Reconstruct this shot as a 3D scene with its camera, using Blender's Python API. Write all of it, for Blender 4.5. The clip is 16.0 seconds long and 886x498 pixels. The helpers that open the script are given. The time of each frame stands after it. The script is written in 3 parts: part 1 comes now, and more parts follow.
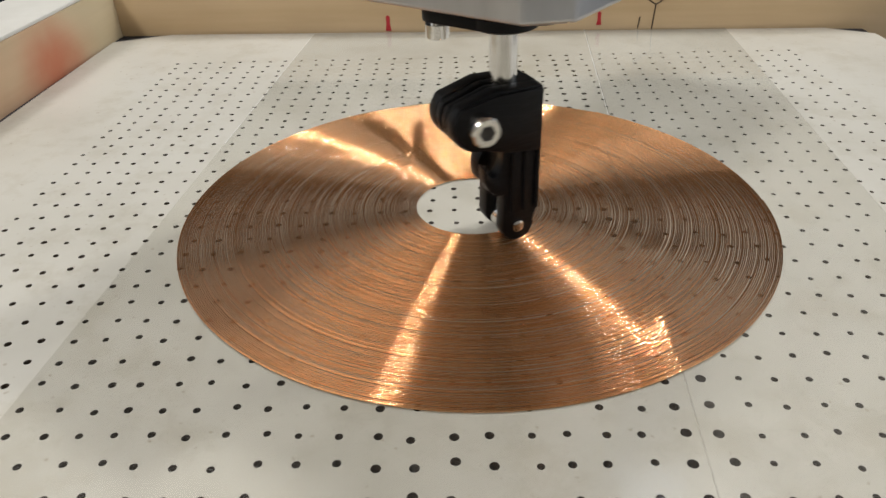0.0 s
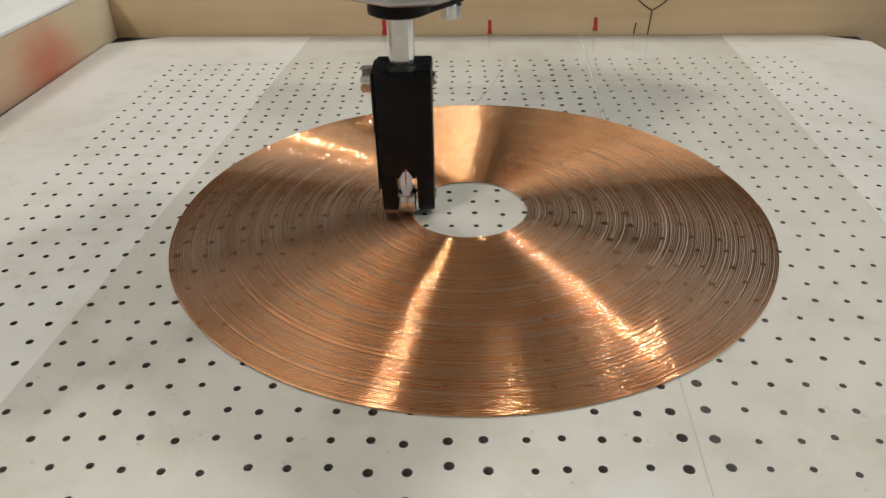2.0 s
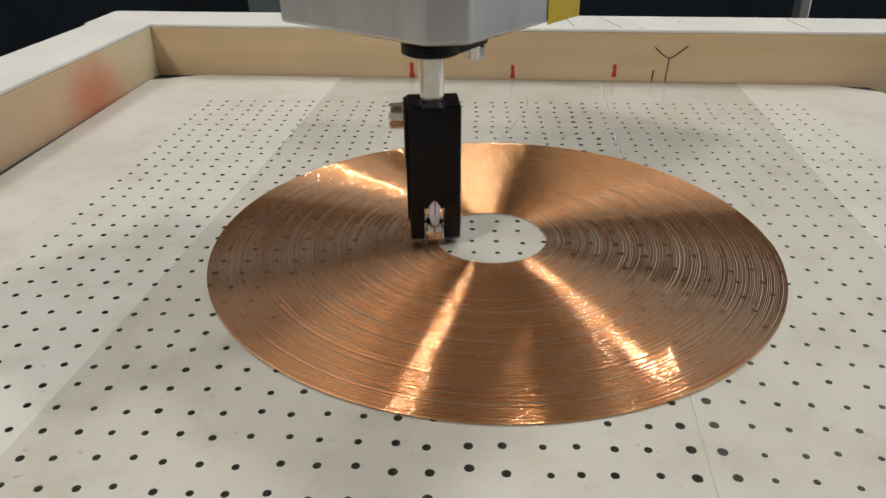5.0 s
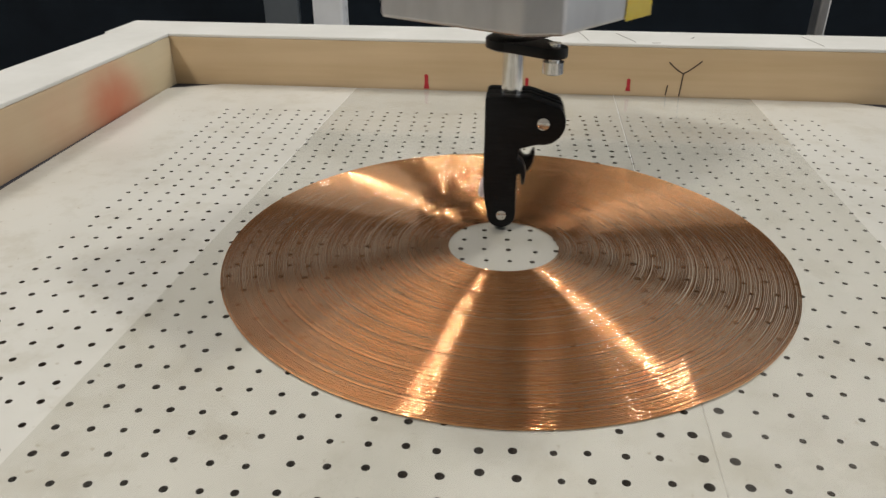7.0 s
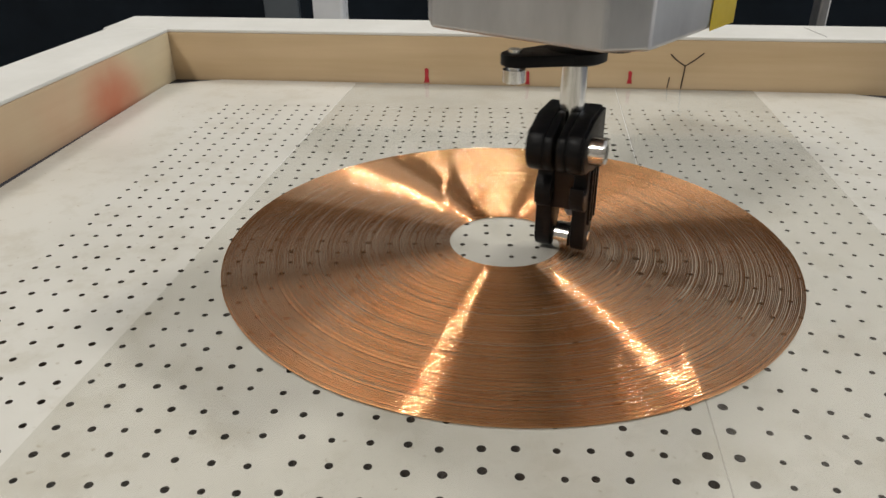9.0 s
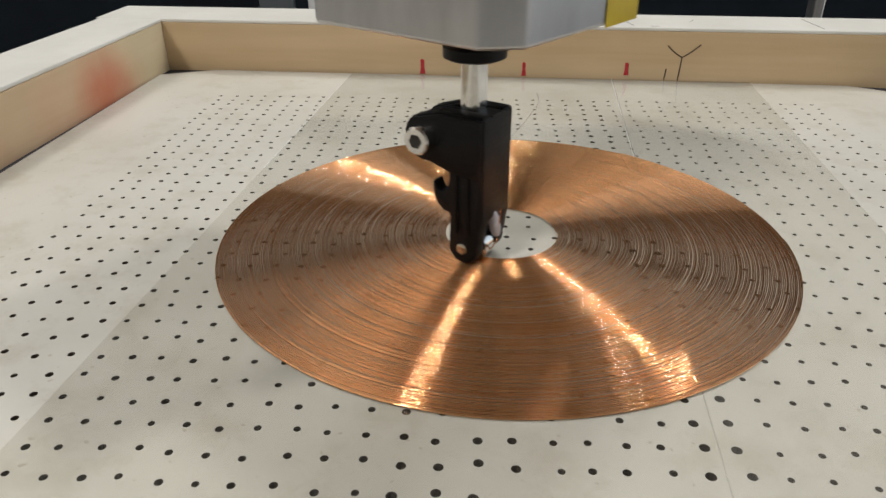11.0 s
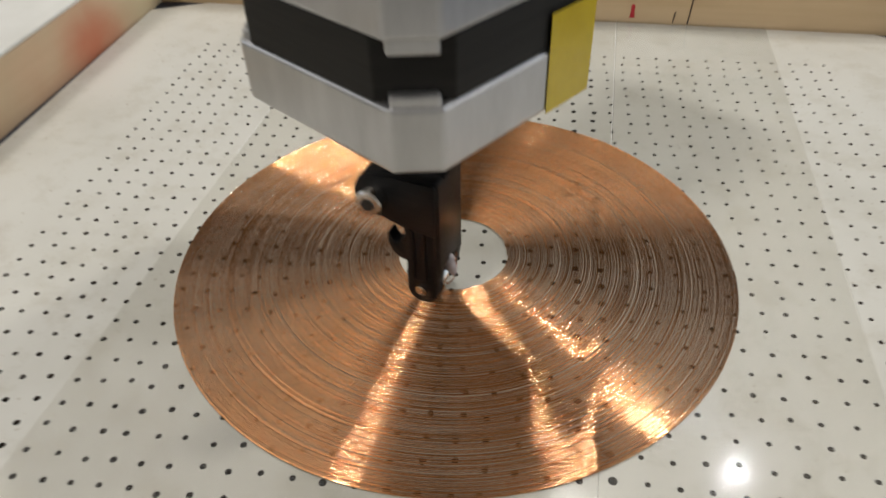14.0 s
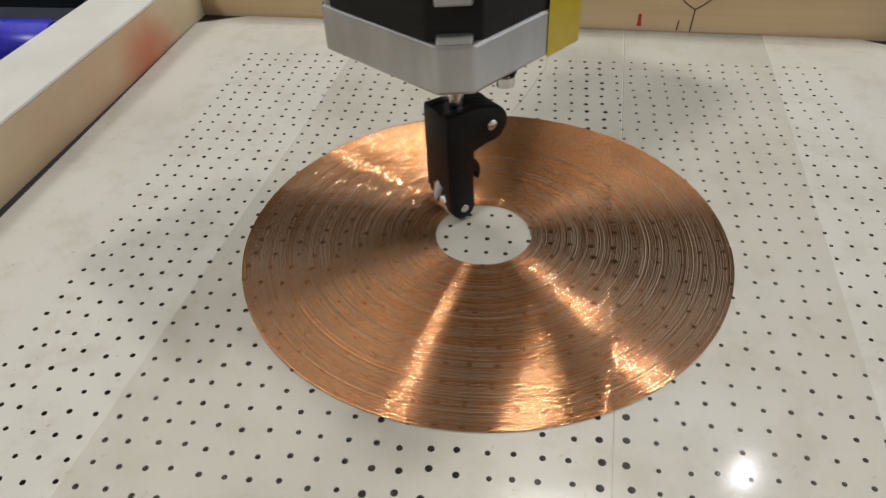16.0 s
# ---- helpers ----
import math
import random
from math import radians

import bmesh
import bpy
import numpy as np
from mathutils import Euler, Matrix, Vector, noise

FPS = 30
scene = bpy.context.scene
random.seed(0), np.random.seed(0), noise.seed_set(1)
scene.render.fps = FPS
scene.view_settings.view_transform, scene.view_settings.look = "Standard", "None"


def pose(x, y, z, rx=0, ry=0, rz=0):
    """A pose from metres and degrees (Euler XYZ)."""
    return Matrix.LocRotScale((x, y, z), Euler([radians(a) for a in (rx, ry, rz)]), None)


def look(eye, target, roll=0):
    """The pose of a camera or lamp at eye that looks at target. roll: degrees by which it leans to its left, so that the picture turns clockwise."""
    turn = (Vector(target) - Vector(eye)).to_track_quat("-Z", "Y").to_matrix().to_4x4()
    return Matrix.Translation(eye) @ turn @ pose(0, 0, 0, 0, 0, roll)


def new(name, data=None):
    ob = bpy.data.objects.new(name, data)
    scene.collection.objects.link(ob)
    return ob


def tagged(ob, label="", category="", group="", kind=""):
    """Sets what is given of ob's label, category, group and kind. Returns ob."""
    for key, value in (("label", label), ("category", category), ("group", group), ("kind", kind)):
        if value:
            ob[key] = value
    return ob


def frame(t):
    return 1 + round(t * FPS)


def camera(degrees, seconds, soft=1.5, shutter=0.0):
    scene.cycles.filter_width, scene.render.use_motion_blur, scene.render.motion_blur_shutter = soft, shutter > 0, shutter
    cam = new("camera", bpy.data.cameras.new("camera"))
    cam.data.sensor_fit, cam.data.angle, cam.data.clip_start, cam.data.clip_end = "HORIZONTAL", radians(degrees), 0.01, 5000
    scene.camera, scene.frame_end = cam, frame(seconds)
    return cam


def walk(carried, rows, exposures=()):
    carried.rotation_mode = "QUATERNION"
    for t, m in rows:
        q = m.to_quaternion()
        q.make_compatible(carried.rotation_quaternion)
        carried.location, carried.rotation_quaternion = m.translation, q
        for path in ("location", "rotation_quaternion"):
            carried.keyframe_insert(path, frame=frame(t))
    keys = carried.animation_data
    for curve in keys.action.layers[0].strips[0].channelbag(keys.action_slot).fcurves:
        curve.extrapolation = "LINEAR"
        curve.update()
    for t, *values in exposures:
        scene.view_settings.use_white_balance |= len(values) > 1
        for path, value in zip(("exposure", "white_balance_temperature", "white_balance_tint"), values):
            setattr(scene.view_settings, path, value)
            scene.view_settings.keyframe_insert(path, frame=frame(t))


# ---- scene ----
cam = camera(63.84, 16.0, 1.5, 0.5)
PATH = [
    (0, look((-0.00189, -0.12745, 0.07057), (-0.03298, 0.71615, -0.46550), -1.93)),
    (0.5, look((-0.00182, -0.12628, 0.07000), (-0.02735, 0.71747, -0.46612), -1.62)),
    (1, look((-0.00176, -0.12587, 0.06955), (-0.02379, 0.71990, -0.46354), -1.53)),
    (1.5, look((-0.00195, -0.12625, 0.06944), (-0.02285, 0.71972, -0.46337), -1.31)),
    (2, look((-0.00190, -0.12694, 0.06953), (-0.02565, 0.72149, -0.45924), -1.28)),
    (2.5, look((-0.00202, -0.12718, 0.06924), (-0.02744, 0.72229, -0.45779), -1.22)),
    (3, look((-0.00213, -0.12771, 0.06898), (-0.02893, 0.72274, -0.45640), -1.08)),
    (3.5, look((-0.00226, -0.12787, 0.06875), (-0.02923, 0.72464, -0.45328), -1.00)),
    (4, look((-0.00238, -0.12822, 0.06914), (-0.02866, 0.72603, -0.45006), -0.92)),
    (4.5, look((-0.00268, -0.13134, 0.06911), (-0.03569, 0.73602, -0.42748), -0.54)),
    (5, look((-0.00297, -0.13509, 0.06971), (-0.05011, 0.74437, -0.40393), -0.49)),
    (7.5, look((-0.00335, -0.13618, 0.06826), (-0.06815, 0.75236, -0.38594), -0.10)),
    (8, look((-0.00318, -0.13585, 0.06856), (-0.07120, 0.74879, -0.39273), -0.39)),
    (8.5, look((-0.00351, -0.13613, 0.06868), (-0.06965, 0.74815, -0.39356), -0.21)),
    (9, look((-0.00332, -0.13520, 0.06850), (-0.06779, 0.74898, -0.39418), -0.43)),
    (11.5, look((-0.00364, -0.13458, 0.06779), (-0.05964, 0.74483, -0.40498), -0.07)),
    (12, look((-0.00381, -0.13526, 0.06766), (-0.06086, 0.74424, -0.40480), 0.12)),
    (12.3, look((-0.00129, -0.13252, 0.06802), (-0.07397, 0.73497, -0.42409), -0.90)),
    (12.5, look((-0.00001, -0.12634, 0.07338), (-0.10223, 0.71236, -0.46153), -2.08)),
    (12.7, look((0.00106, -0.10354, 0.07994), (-0.09751, 0.69232, -0.51747), -2.88)),
    (13, look((0.01099, -0.11216, 0.08844), (-0.12914, 0.66339, -0.52710), -0.30)),
    (13.3, look((0.01207, -0.10620, 0.09131), (-0.10518, 0.64696, -0.55599), -0.35)),
    (13.5, look((0.01016, -0.10812, 0.09129), (-0.09504, 0.64148, -0.56241), -0.18)),
    (14, look((0.01519, -0.11510, 0.09993), (-0.09878, 0.63794, -0.54810), -1.74)),
    (14.2, look((0.01648, -0.12470, 0.10893), (-0.10771, 0.62326, -0.54309), -2.81)),
    (14.5, look((0.01444, -0.13687, 0.10980), (-0.13213, 0.61763, -0.52993), -3.21)),
    (15, look((0.01287, -0.13615, 0.11011), (-0.12516, 0.62036, -0.52914), -3.14)),
    (15.5, look((0.01307, -0.13645, 0.11010), (-0.11995, 0.61993, -0.53036), -3.01)),
    (16, look((0.01235, -0.13588, 0.10889), (-0.11333, 0.62289, -0.53023), -2.58)),
]
walk(cam, PATH, [(0, 0.0), (2.5, -0.08), (5.0, -0.08), (7.5, -0.02), (12.5, -0.08), (13.0, -0.15), (13.5, -0.04), (14.0, -0.12), (14.4, -0.24), (16, -0.24)])

CM = 0.01

# ---------------------------------------------------------------- world and light
world = bpy.data.worlds.new("world")
scene.world = world
world.use_nodes = True
wn = world.node_tree
sky = wn.nodes.new("ShaderNodeTexSky")
sky.sky_type = "NISHITA"
sky.sun_disc = False
sky.sun_elevation = radians(35)
sky.sun_rotation = radians(100)
wn.links.new(sky.outputs[0], wn.nodes["Background"].inputs[0])
wn.nodes["Background"].inputs[1].default_value = 0.06


def area_lamp(name, eye, target, w, h, power, color):
    data = bpy.data.lights.new(name, "AREA")
    data.shape, data.size, data.size_y = "RECTANGLE", w, h
    data.energy, data.color = power, color
    ob = new(name, data)
    ob.matrix_world = look(eye, target)
    return ob


CEIL = 1.75          # ceiling above the board
# ceiling lamps, and daylight in the openings of the side windows
area_lamp("ceiling_lamp_light", (1.04, 0.46, CEIL - 0.12), (0, 0, 0), 0.16, 0.08, 10, (1.0, 0.97, 0.90))
area_lamp("ceiling_lamp_light", (0.62, 1.05, CEIL - 0.12), (0, 0, 0), 0.032, 0.055, 1.4, (0.95, 0.97, 1.0))
area_lamp("ceiling_lamp_light", (-0.91, -1.20, CEIL - 0.12), (0, 0, 0), 0.30, 0.12, 17, (1.0, 0.96, 0.90))
area_lamp("ceiling_lamp_light", (0.10, 0.85, CEIL - 0.12), (0.10, 0.85, 0), 0.24, 0.06, 8.5, (1.0, 0.98, 0.92))
area_lamp("skylight", (0.52, 1.29, CEIL - 0.06), (0.52, 1.29, 0), 0.24, 0.16, 0.4, (0.72, 0.84, 1.0))
# unseen soft fill from above, added to brighten the board evenly
area_lamp("overhead_fill", (-0.95, 0.55, CEIL - 0.04), (-0.95, 0.55, 0), 1.2, 1.7, 9.0, (1.0, 0.965, 0.90))
area_lamp("window_light", (1.76, 0.0, 0.52), (0, 0.0, 0.4), 2.1, 1.75, 7.5, (0.78, 0.89, 1.0))
area_lamp("window_light", (-1.76, 0.6, 0.85), (0, 0.4, 0.5), 1.5, 1.1, 4.0, (1.0, 0.955, 0.88))

# ---------------------------------------------------------------- materials


def nodes_of(name):
    m = bpy.data.materials.new(name)
    m.use_nodes = True
    nt = m.node_tree
    return m, nt, nt.nodes["Principled BSDF"]


def ramp(nt, fac, stops):
    r = nt.nodes.new("ShaderNodeValToRGB")
    el = r.color_ramp.elements
    el[0].position, el[0].color = stops[0][0], (*stops[0][1], 1)
    el[1].position, el[1].color = stops[-1][0], (*stops[-1][1], 1)
    for p, c in stops[1:-1]:
        e = el.new(p)
        e.color = (*c, 1)
    nt.links.new(fac, r.inputs[0])
    return r.outputs[0]


def tex_noise(nt, scale, detail=4.0, rough=0.55, stretch=None):
    tc = nt.nodes.new("ShaderNodeTexCoord")
    mp = nt.nodes.new("ShaderNodeMapping")
    if stretch:
        mp.inputs["Scale"].default_value = stretch
    n = nt.nodes.new("ShaderNodeTexNoise")
    n.inputs["Scale"].default_value, n.inputs["Detail"].default_value, n.inputs["Roughness"].default_value = scale, detail, rough
    nt.links.new(tc.outputs["Object"], mp.inputs[0])
    nt.links.new(mp.outputs[0], n.inputs["Vector"])
    return n.outputs["Fac"]


def mix_col(nt, fac, a, b, how="MIX"):
    m = nt.nodes.new("ShaderNodeMix")
    m.data_type, m.blend_type = "RGBA", how
    for sock, v in ((m.inputs[0], fac), (m.inputs[6], a), (m.inputs[7], b)):
        if isinstance(v, (int, float)):
            sock.default_value = v
        elif isinstance(v, tuple):
            sock.default_value = (*v, 1)
        else:
            nt.links.new(v, sock)
    return m.outputs[2]


def bump(nt, bsdf, height, strength, dist):
    b = nt.nodes.new("ShaderNodeBump")
    b.inputs["Strength"].default_value, b.inputs["Distance"].default_value = strength, dist
    nt.links.new(height, b.inputs["Height"])
    nt.links.new(b.outputs[0], bsdf.inputs["Normal"])


def simple(name, a, b, scale, rough, metal=0.0, bump_d=0.0, detail=4.0, stretch=None, rough_var=0.1):
    m, nt, bs = nodes_of(name)
    n = tex_noise(nt, scale, detail, 0.6, stretch)
    nt.links.new(ramp(nt, n, [(0.3, a), (0.7, b)]), bs.inputs["Base Color"])
    rr = nt.nodes.new("ShaderNodeMapRange")
    rr.inputs["To Min"].default_value, rr.inputs["To Max"].default_value = max(rough - rough_var, 0.02), rough + rough_var
    nt.links.new(tex_noise(nt, scale * 3.1, 3.0, 0.6, stretch), rr.inputs["Value"])
    nt.links.new(rr.outputs[0], bs.inputs["Roughness"])
    bs.inputs["Metallic"].default_value = metal
    if bump_d:
        bump(nt, bs, n, 0.6, bump_d)
    return m


def board_material():
    m, nt, bs = nodes_of("board_white")
    big = tex_noise(nt, 22, 5.0)
    fine = tex_noise(nt, 420, 3.0)
    col = ramp(nt, big, [(0.25, (0.51, 0.495, 0.445)), (0.5, (0.595, 0.58, 0.535)), (0.8, (0.635, 0.625, 0.585))])
    smear = ramp(nt, tex_noise(nt, 75, 6.0, 0.7), [(0.36, (0.80, 0.77, 0.71)), (0.50, (1, 1, 1))])
    col = mix_col(nt, 0.5, col, smear, "MULTIPLY")
    speck = ramp(nt, tex_noise(nt, 650, 1.0), [(0.70, (1, 1, 1)), (0.78, (0.6, 0.52, 0.42))])
    col = mix_col(nt, 0.5, col, speck, "MULTIPLY")
    nt.links.new(col, bs.inputs["Base Color"])
    bs.inputs["Roughness"].default_value = 0.34
    bump(nt, bs, fine, 0.12, 0.0002)
    return m


def pine_material(name, a, b, stain=False):
    m, nt, bs = nodes_of(name)
    grain = tex_noise(nt, 60, 6.0, 0.6, (1.0, 0.06, 1.4) if stain else (0.06, 1.0, 1.4))
    col = ramp(nt, grain, [(0.3, a), (0.72, b)])
    patch = tex_noise(nt, 14, 3.0)
    col = mix_col(nt, ramp(nt, patch, [(0.4, (0, 0, 0)), (0.75, (0.5, 0.5, 0.5))]), col, tuple(0.72 * v for v in a))
    if stain:
        tc = nt.nodes.new("ShaderNodeTexCoord")
        for centre, size, amount in (((-0.128, 0.086, 0.004), 0.022, 0.85), ((-0.128, 0.100, 0.000), 0.020, 0.55), ((-0.129, 0.070, 0.000), 0.036, 0.42), ((-0.129, 0.030, -0.001), 0.045, 0.26)):
            d = nt.nodes.new("ShaderNodeVectorMath")
            d.operation = "DISTANCE"
            d.inputs[1].default_value = centre
            nt.links.new(tc.outputs["Object"], d.inputs[0])
            r = nt.nodes.new("ShaderNodeMapRange")
            r.interpolation_type = "SMOOTHSTEP"
            for k, v in (("From Min", 0.0), ("From Max", size), ("To Min", amount), ("To Max", 0.0)):
                r.inputs[k].default_value = v
            nt.links.new(d.outputs["Value"], r.inputs["Value"])
            mm = nt.nodes.new("ShaderNodeMath")
            mm.operation = "MULTIPLY"
            nt.links.new(r.outputs[0], mm.inputs[0])
            nt.links.new(ramp(nt, tex_noise(nt, 50, 3.0), [(0.2, (0.5, 0.5, 0.5)), (0.6, (1, 1, 1))]), mm.inputs[1])
            col = mix_col(nt, mm.outputs[0], col, (0.50, 0.13, 0.06))
    nt.links.new(col, bs.inputs["Base Color"])
    bs.inputs["Roughness"].default_value = 0.62
    bump(nt, bs, grain, 0.3, 0.0003)
    return m


def copper_material():
    m, nt, bs = nodes_of("copper_wire")
    n = tex_noise(nt, 90, 4.0)
    tc = nt.nodes.new("ShaderNodeTexCoord")
    ln = nt.nodes.new("ShaderNodeVectorMath")
    ln.operation = "LENGTH"
    nt.links.new(tc.outputs["Object"], ln.inputs[0])
    sc = nt.nodes.new("ShaderNodeMath")
    sc.operation = "MULTIPLY"
    sc.inputs[1].default_value = 3354.0
    nt.links.new(ln.outputs["Value"], sc.inputs[0])
    isl = nt.nodes.new("ShaderNodeTexNoise")          # turn by turn, along the radius
    isl.noise_dimensions = "1D"
    isl.inputs["Scale"].default_value, isl.inputs["Detail"].default_value = 0.8, 1.0
    nt.links.new(sc.outputs[0], isl.inputs["W"])
    col = mix_col(nt, 0.5, ramp(nt, n, [(0.3, (0.81, 0.40, 0.17)), (0.7, (0.91, 0.49, 0.235))]),
                  ramp(nt, isl.outputs["Fac"], [(0.25, (0.60, 0.27, 0.11)), (0.75, (0.97, 0.59, 0.31))]))
    nt.links.new(col, bs.inputs["Base Color"])
    bs.inputs["Metallic"].default_value = 1.0
    bs.inputs["Roughness"].default_value = 0.095
    bs.inputs["Coat Weight"].default_value, bs.inputs["Coat Roughness"].default_value, bs.inputs["Coat IOR"].default_value = 0.6, 0.06, 1.5
    return m


def film_material(name, milk):
    """Clear adhesive film, slightly milky and scuffed."""
    m, nt, bs = nodes_of(name)
    nt.nodes.remove(bs)
    out = [n for n in nt.nodes if n.type == "OUTPUT_MATERIAL"][0]
    tr = nt.nodes.new("ShaderNodeBsdfTransparent")
    nt.links.new(ramp(nt, tex_noise(nt, 30, 5.0), [(0.3, (0.84, 0.835, 0.815)), (0.7, (0.91, 0.905, 0.89))]), tr.inputs[0])
    haze = nt.nodes.new("ShaderNodeBsdfDiffuse")
    haze.inputs[0].default_value = (0.60, 0.59, 0.55, 1)
    body = nt.nodes.new("ShaderNodeMixShader")
    nt.links.new(ramp(nt, tex_noise(nt, 45, 6.0, 0.65), [(0.35, (0.4 * milk,) * 3), (0.68, (1.6 * milk,) * 3)]), body.inputs[0])
    nt.links.new(tr.outputs[0], body.inputs[1])
    nt.links.new(haze.outputs[0], body.inputs[2])
    gl = nt.nodes.new("ShaderNodeBsdfGlossy")
    gl.inputs["Roughness"].default_value = 0.10
    b = nt.nodes.new("ShaderNodeBump")
    b.inputs["Strength"].default_value, b.inputs["Distance"].default_value = 0.10, 0.0004
    nt.links.new(tex_noise(nt, 60, 3.0), b.inputs["Height"])
    nt.links.new(b.outputs[0], gl.inputs["Normal"])
    fr = nt.nodes.new("ShaderNodeFresnel")
    fr.inputs["IOR"].default_value = 1.36
    mx = nt.nodes.new("ShaderNodeMixShader")
    nt.links.new(fr.outputs[0], mx.inputs[0])
    nt.links.new(body.outputs[0], mx.inputs[1])
    nt.links.new(gl.outputs[0], mx.inputs[2])
    nt.links.new(mx.outputs[0], out.inputs[0])
    return m


def gap_tint_material():
    """Warm-tinted clear sheet: shade and copper bounce between turns put into colour."""
    m, nt, bs = nodes_of("gap_tint")
    nt.nodes.remove(bs)
    out = [n for n in nt.nodes if n.type == "OUTPUT_MATERIAL"][0]
    tr = nt.nodes.new("ShaderNodeBsdfTransparent")
    nt.links.new(ramp(nt, tex_noise(nt, 90, 4.0), [(0.3, (0.91, 0.85, 0.80)), (0.7, (0.96, 0.91, 0.87))]), tr.inputs[0])
    nt.links.new(tr.outputs[0], out.inputs[0])
    return m


BOARD = board_material()
# hole walls: fibreboard core, with the shade of the depth put into its colour
CORE_SHADE = simple("shaded_core", (0.035, 0.024, 0.016), (0.07, 0.05, 0.035), 300, 0.9)
PINE_BACK = pine_material("pine_back", (0.52, 0.375, 0.215), (0.68, 0.52, 0.33))
PINE_SIDE = pine_material("pine_side", (0.52, 0.42, 0.255), (0.68, 0.57, 0.39), True)
PALE_TOP = simple("pale_top", (0.62, 0.61, 0.575), (0.71, 0.70, 0.67), 40, 0.5, 0, 0.0001)
COPPER = copper_material()
FILM = film_material("clear_film", 0.03)
FILM_MILKY = film_material("milky_film", 0.09)
GAP_TINT = gap_tint_material()
EDGE = simple("film_edge", (0.74, 0.74, 0.73), (0.85, 0.85, 0.84), 300, 0.35)
BLACK_PRINT = simple("black_printed_plastic", (0.003, 0.003, 0.0035), (0.006, 0.006, 0.007), 260, 0.44, 0, 0.00012, 3.0, (1, 1, 7), 0.12)
BLACK_PRINT.node_tree.nodes["Principled BSDF"].inputs["Specular IOR Level"].default_value = 0.18
BLACK_PAINT = simple("black_lamination", (0.004, 0.0035, 0.003), (0.010, 0.009, 0.008), 180, 0.5, 0.0, 0.00006, 3.0, (0.2, 0.2, 6))
ALU = simple("brushed_aluminium", (0.44, 0.44, 0.45), (0.55, 0.55, 0.56), 150, 0.33, 0.9, 0.00003, 4.0, (1, 1, 0.3), 0.08)
STEEL = simple("polished_steel", (0.62, 0.60, 0.57), (0.78, 0.76, 0.73), 200, 0.16, 1.0, 0, 2.0, None, 0.06)
SCREW_DARK = simple("dark_steel_socket_shade", (0.03, 0.03, 0.03), (0.07, 0.07, 0.07), 200, 0.4, 0.8)
BLACK_PAINT.node_tree.nodes["Principled BSDF"].inputs["Specular IOR Level"].default_value = 0.25
KAPTON = simple("amber_tape", (0.50, 0.36, 0.01), (0.62, 0.46, 0.02), 120, 0.22, 0, 0.0001)
GLUE = simple("milky_resin", (0.34, 0.33, 0.36), (0.55, 0.54, 0.58), 300, 0.2)
RED_INK = simple("red_marker", (0.38, 0.012, 0.02), (0.50, 0.03, 0.04), 900, 0.6)
DARK_INK = simple("dark_pen", (0.035, 0.02, 0.012), (0.08, 0.05, 0.03), 900, 0.6)
HAIR = simple("fine_lead", (0.10, 0.06, 0.04), (0.2, 0.12, 0.07), 400, 0.4, 0.5)
BENCH = simple("navy_base", (0.010, 0.014, 0.030), (0.02, 0.026, 0.05), 30, 0.5, 0, 0.0002)
DARK_WALL = simple("dark_panel", (0.003, 0.005, 0.008), (0.009, 0.014, 0.021), 6, 0.6)
DARK_WALL.node_tree.nodes["Principled BSDF"].inputs["Specular IOR Level"].default_value = 0.12
ROOM_WALL = simple("room_paint", (0.52, 0.50, 0.46), (0.60, 0.58, 0.54), 3, 0.8)
GREY_WALL = simple("grey_wall_paint", (0.18, 0.176, 0.17), (0.23, 0.226, 0.22), 3, 0.8)
ROOM_FLOOR = simple("room_floor", (0.16, 0.13, 0.10), (0.24, 0.20, 0.16), 5, 0.6)
BLUE = simple("blue_plastic", (0.02, 0.02, 0.45), (0.04, 0.04, 0.60), 60, 0.3)
CLOTH = simple("blue_cloth", (0.10, 0.16, 0.30), (0.16, 0.24, 0.40), 200, 0.9, 0, 0.0003)
CRUMPLE = simple("crumpled_wrap", (0.25, 0.26, 0.27), (0.6, 0.6, 0.62), 130, 0.15, 0, 0.003)
PANEL = simple("grey_panel_paint", (0.075, 0.09, 0.105), (0.11, 0.125, 0.14), 12, 0.35)
WHITE_GLOSS = simple("window_frame_white", (0.7, 0.72, 0.75), (0.8, 0.82, 0.85), 20, 0.3)

# ---------------------------------------------------------------- mesh helpers


def part(name, bm, material, parent=None, label=""):
    me = bpy.data.meshes.new(name)
    bm.to_mesh(me)
    bm.free()
    me.materials.append(material)
    ob = new(name, me)
    if parent:
        ob.parent = parent
    if label:
        ob["label"] = label
    return ob


def smooth(ob, angle=35):
    me = ob.data
    me.polygons.foreach_set("use_smooth", [True] * len(me.polygons))
    me.set_sharp_from_angle(angle=radians(angle))
    return ob


def box_bm(x0, x1, y0, y1, z0, z1, bevel=0.0, seg=2):
    bm = bmesh.new()
    bmesh.ops.create_cube(bm, size=1)
    for v in bm.verts:
        v.co = Vector(((x0 + x1) / 2 + v.co.x * (x1 - x0), (y0 + y1) / 2 + v.co.y * (y1 - y0), (z0 + z1) / 2 + v.co.z * (z1 - z0)))
    if bevel:
        bmesh.ops.bevel(bm, geom=bm.edges[:], offset=bevel, segments=seg, affect="EDGES", profile=0.5)
    return bm


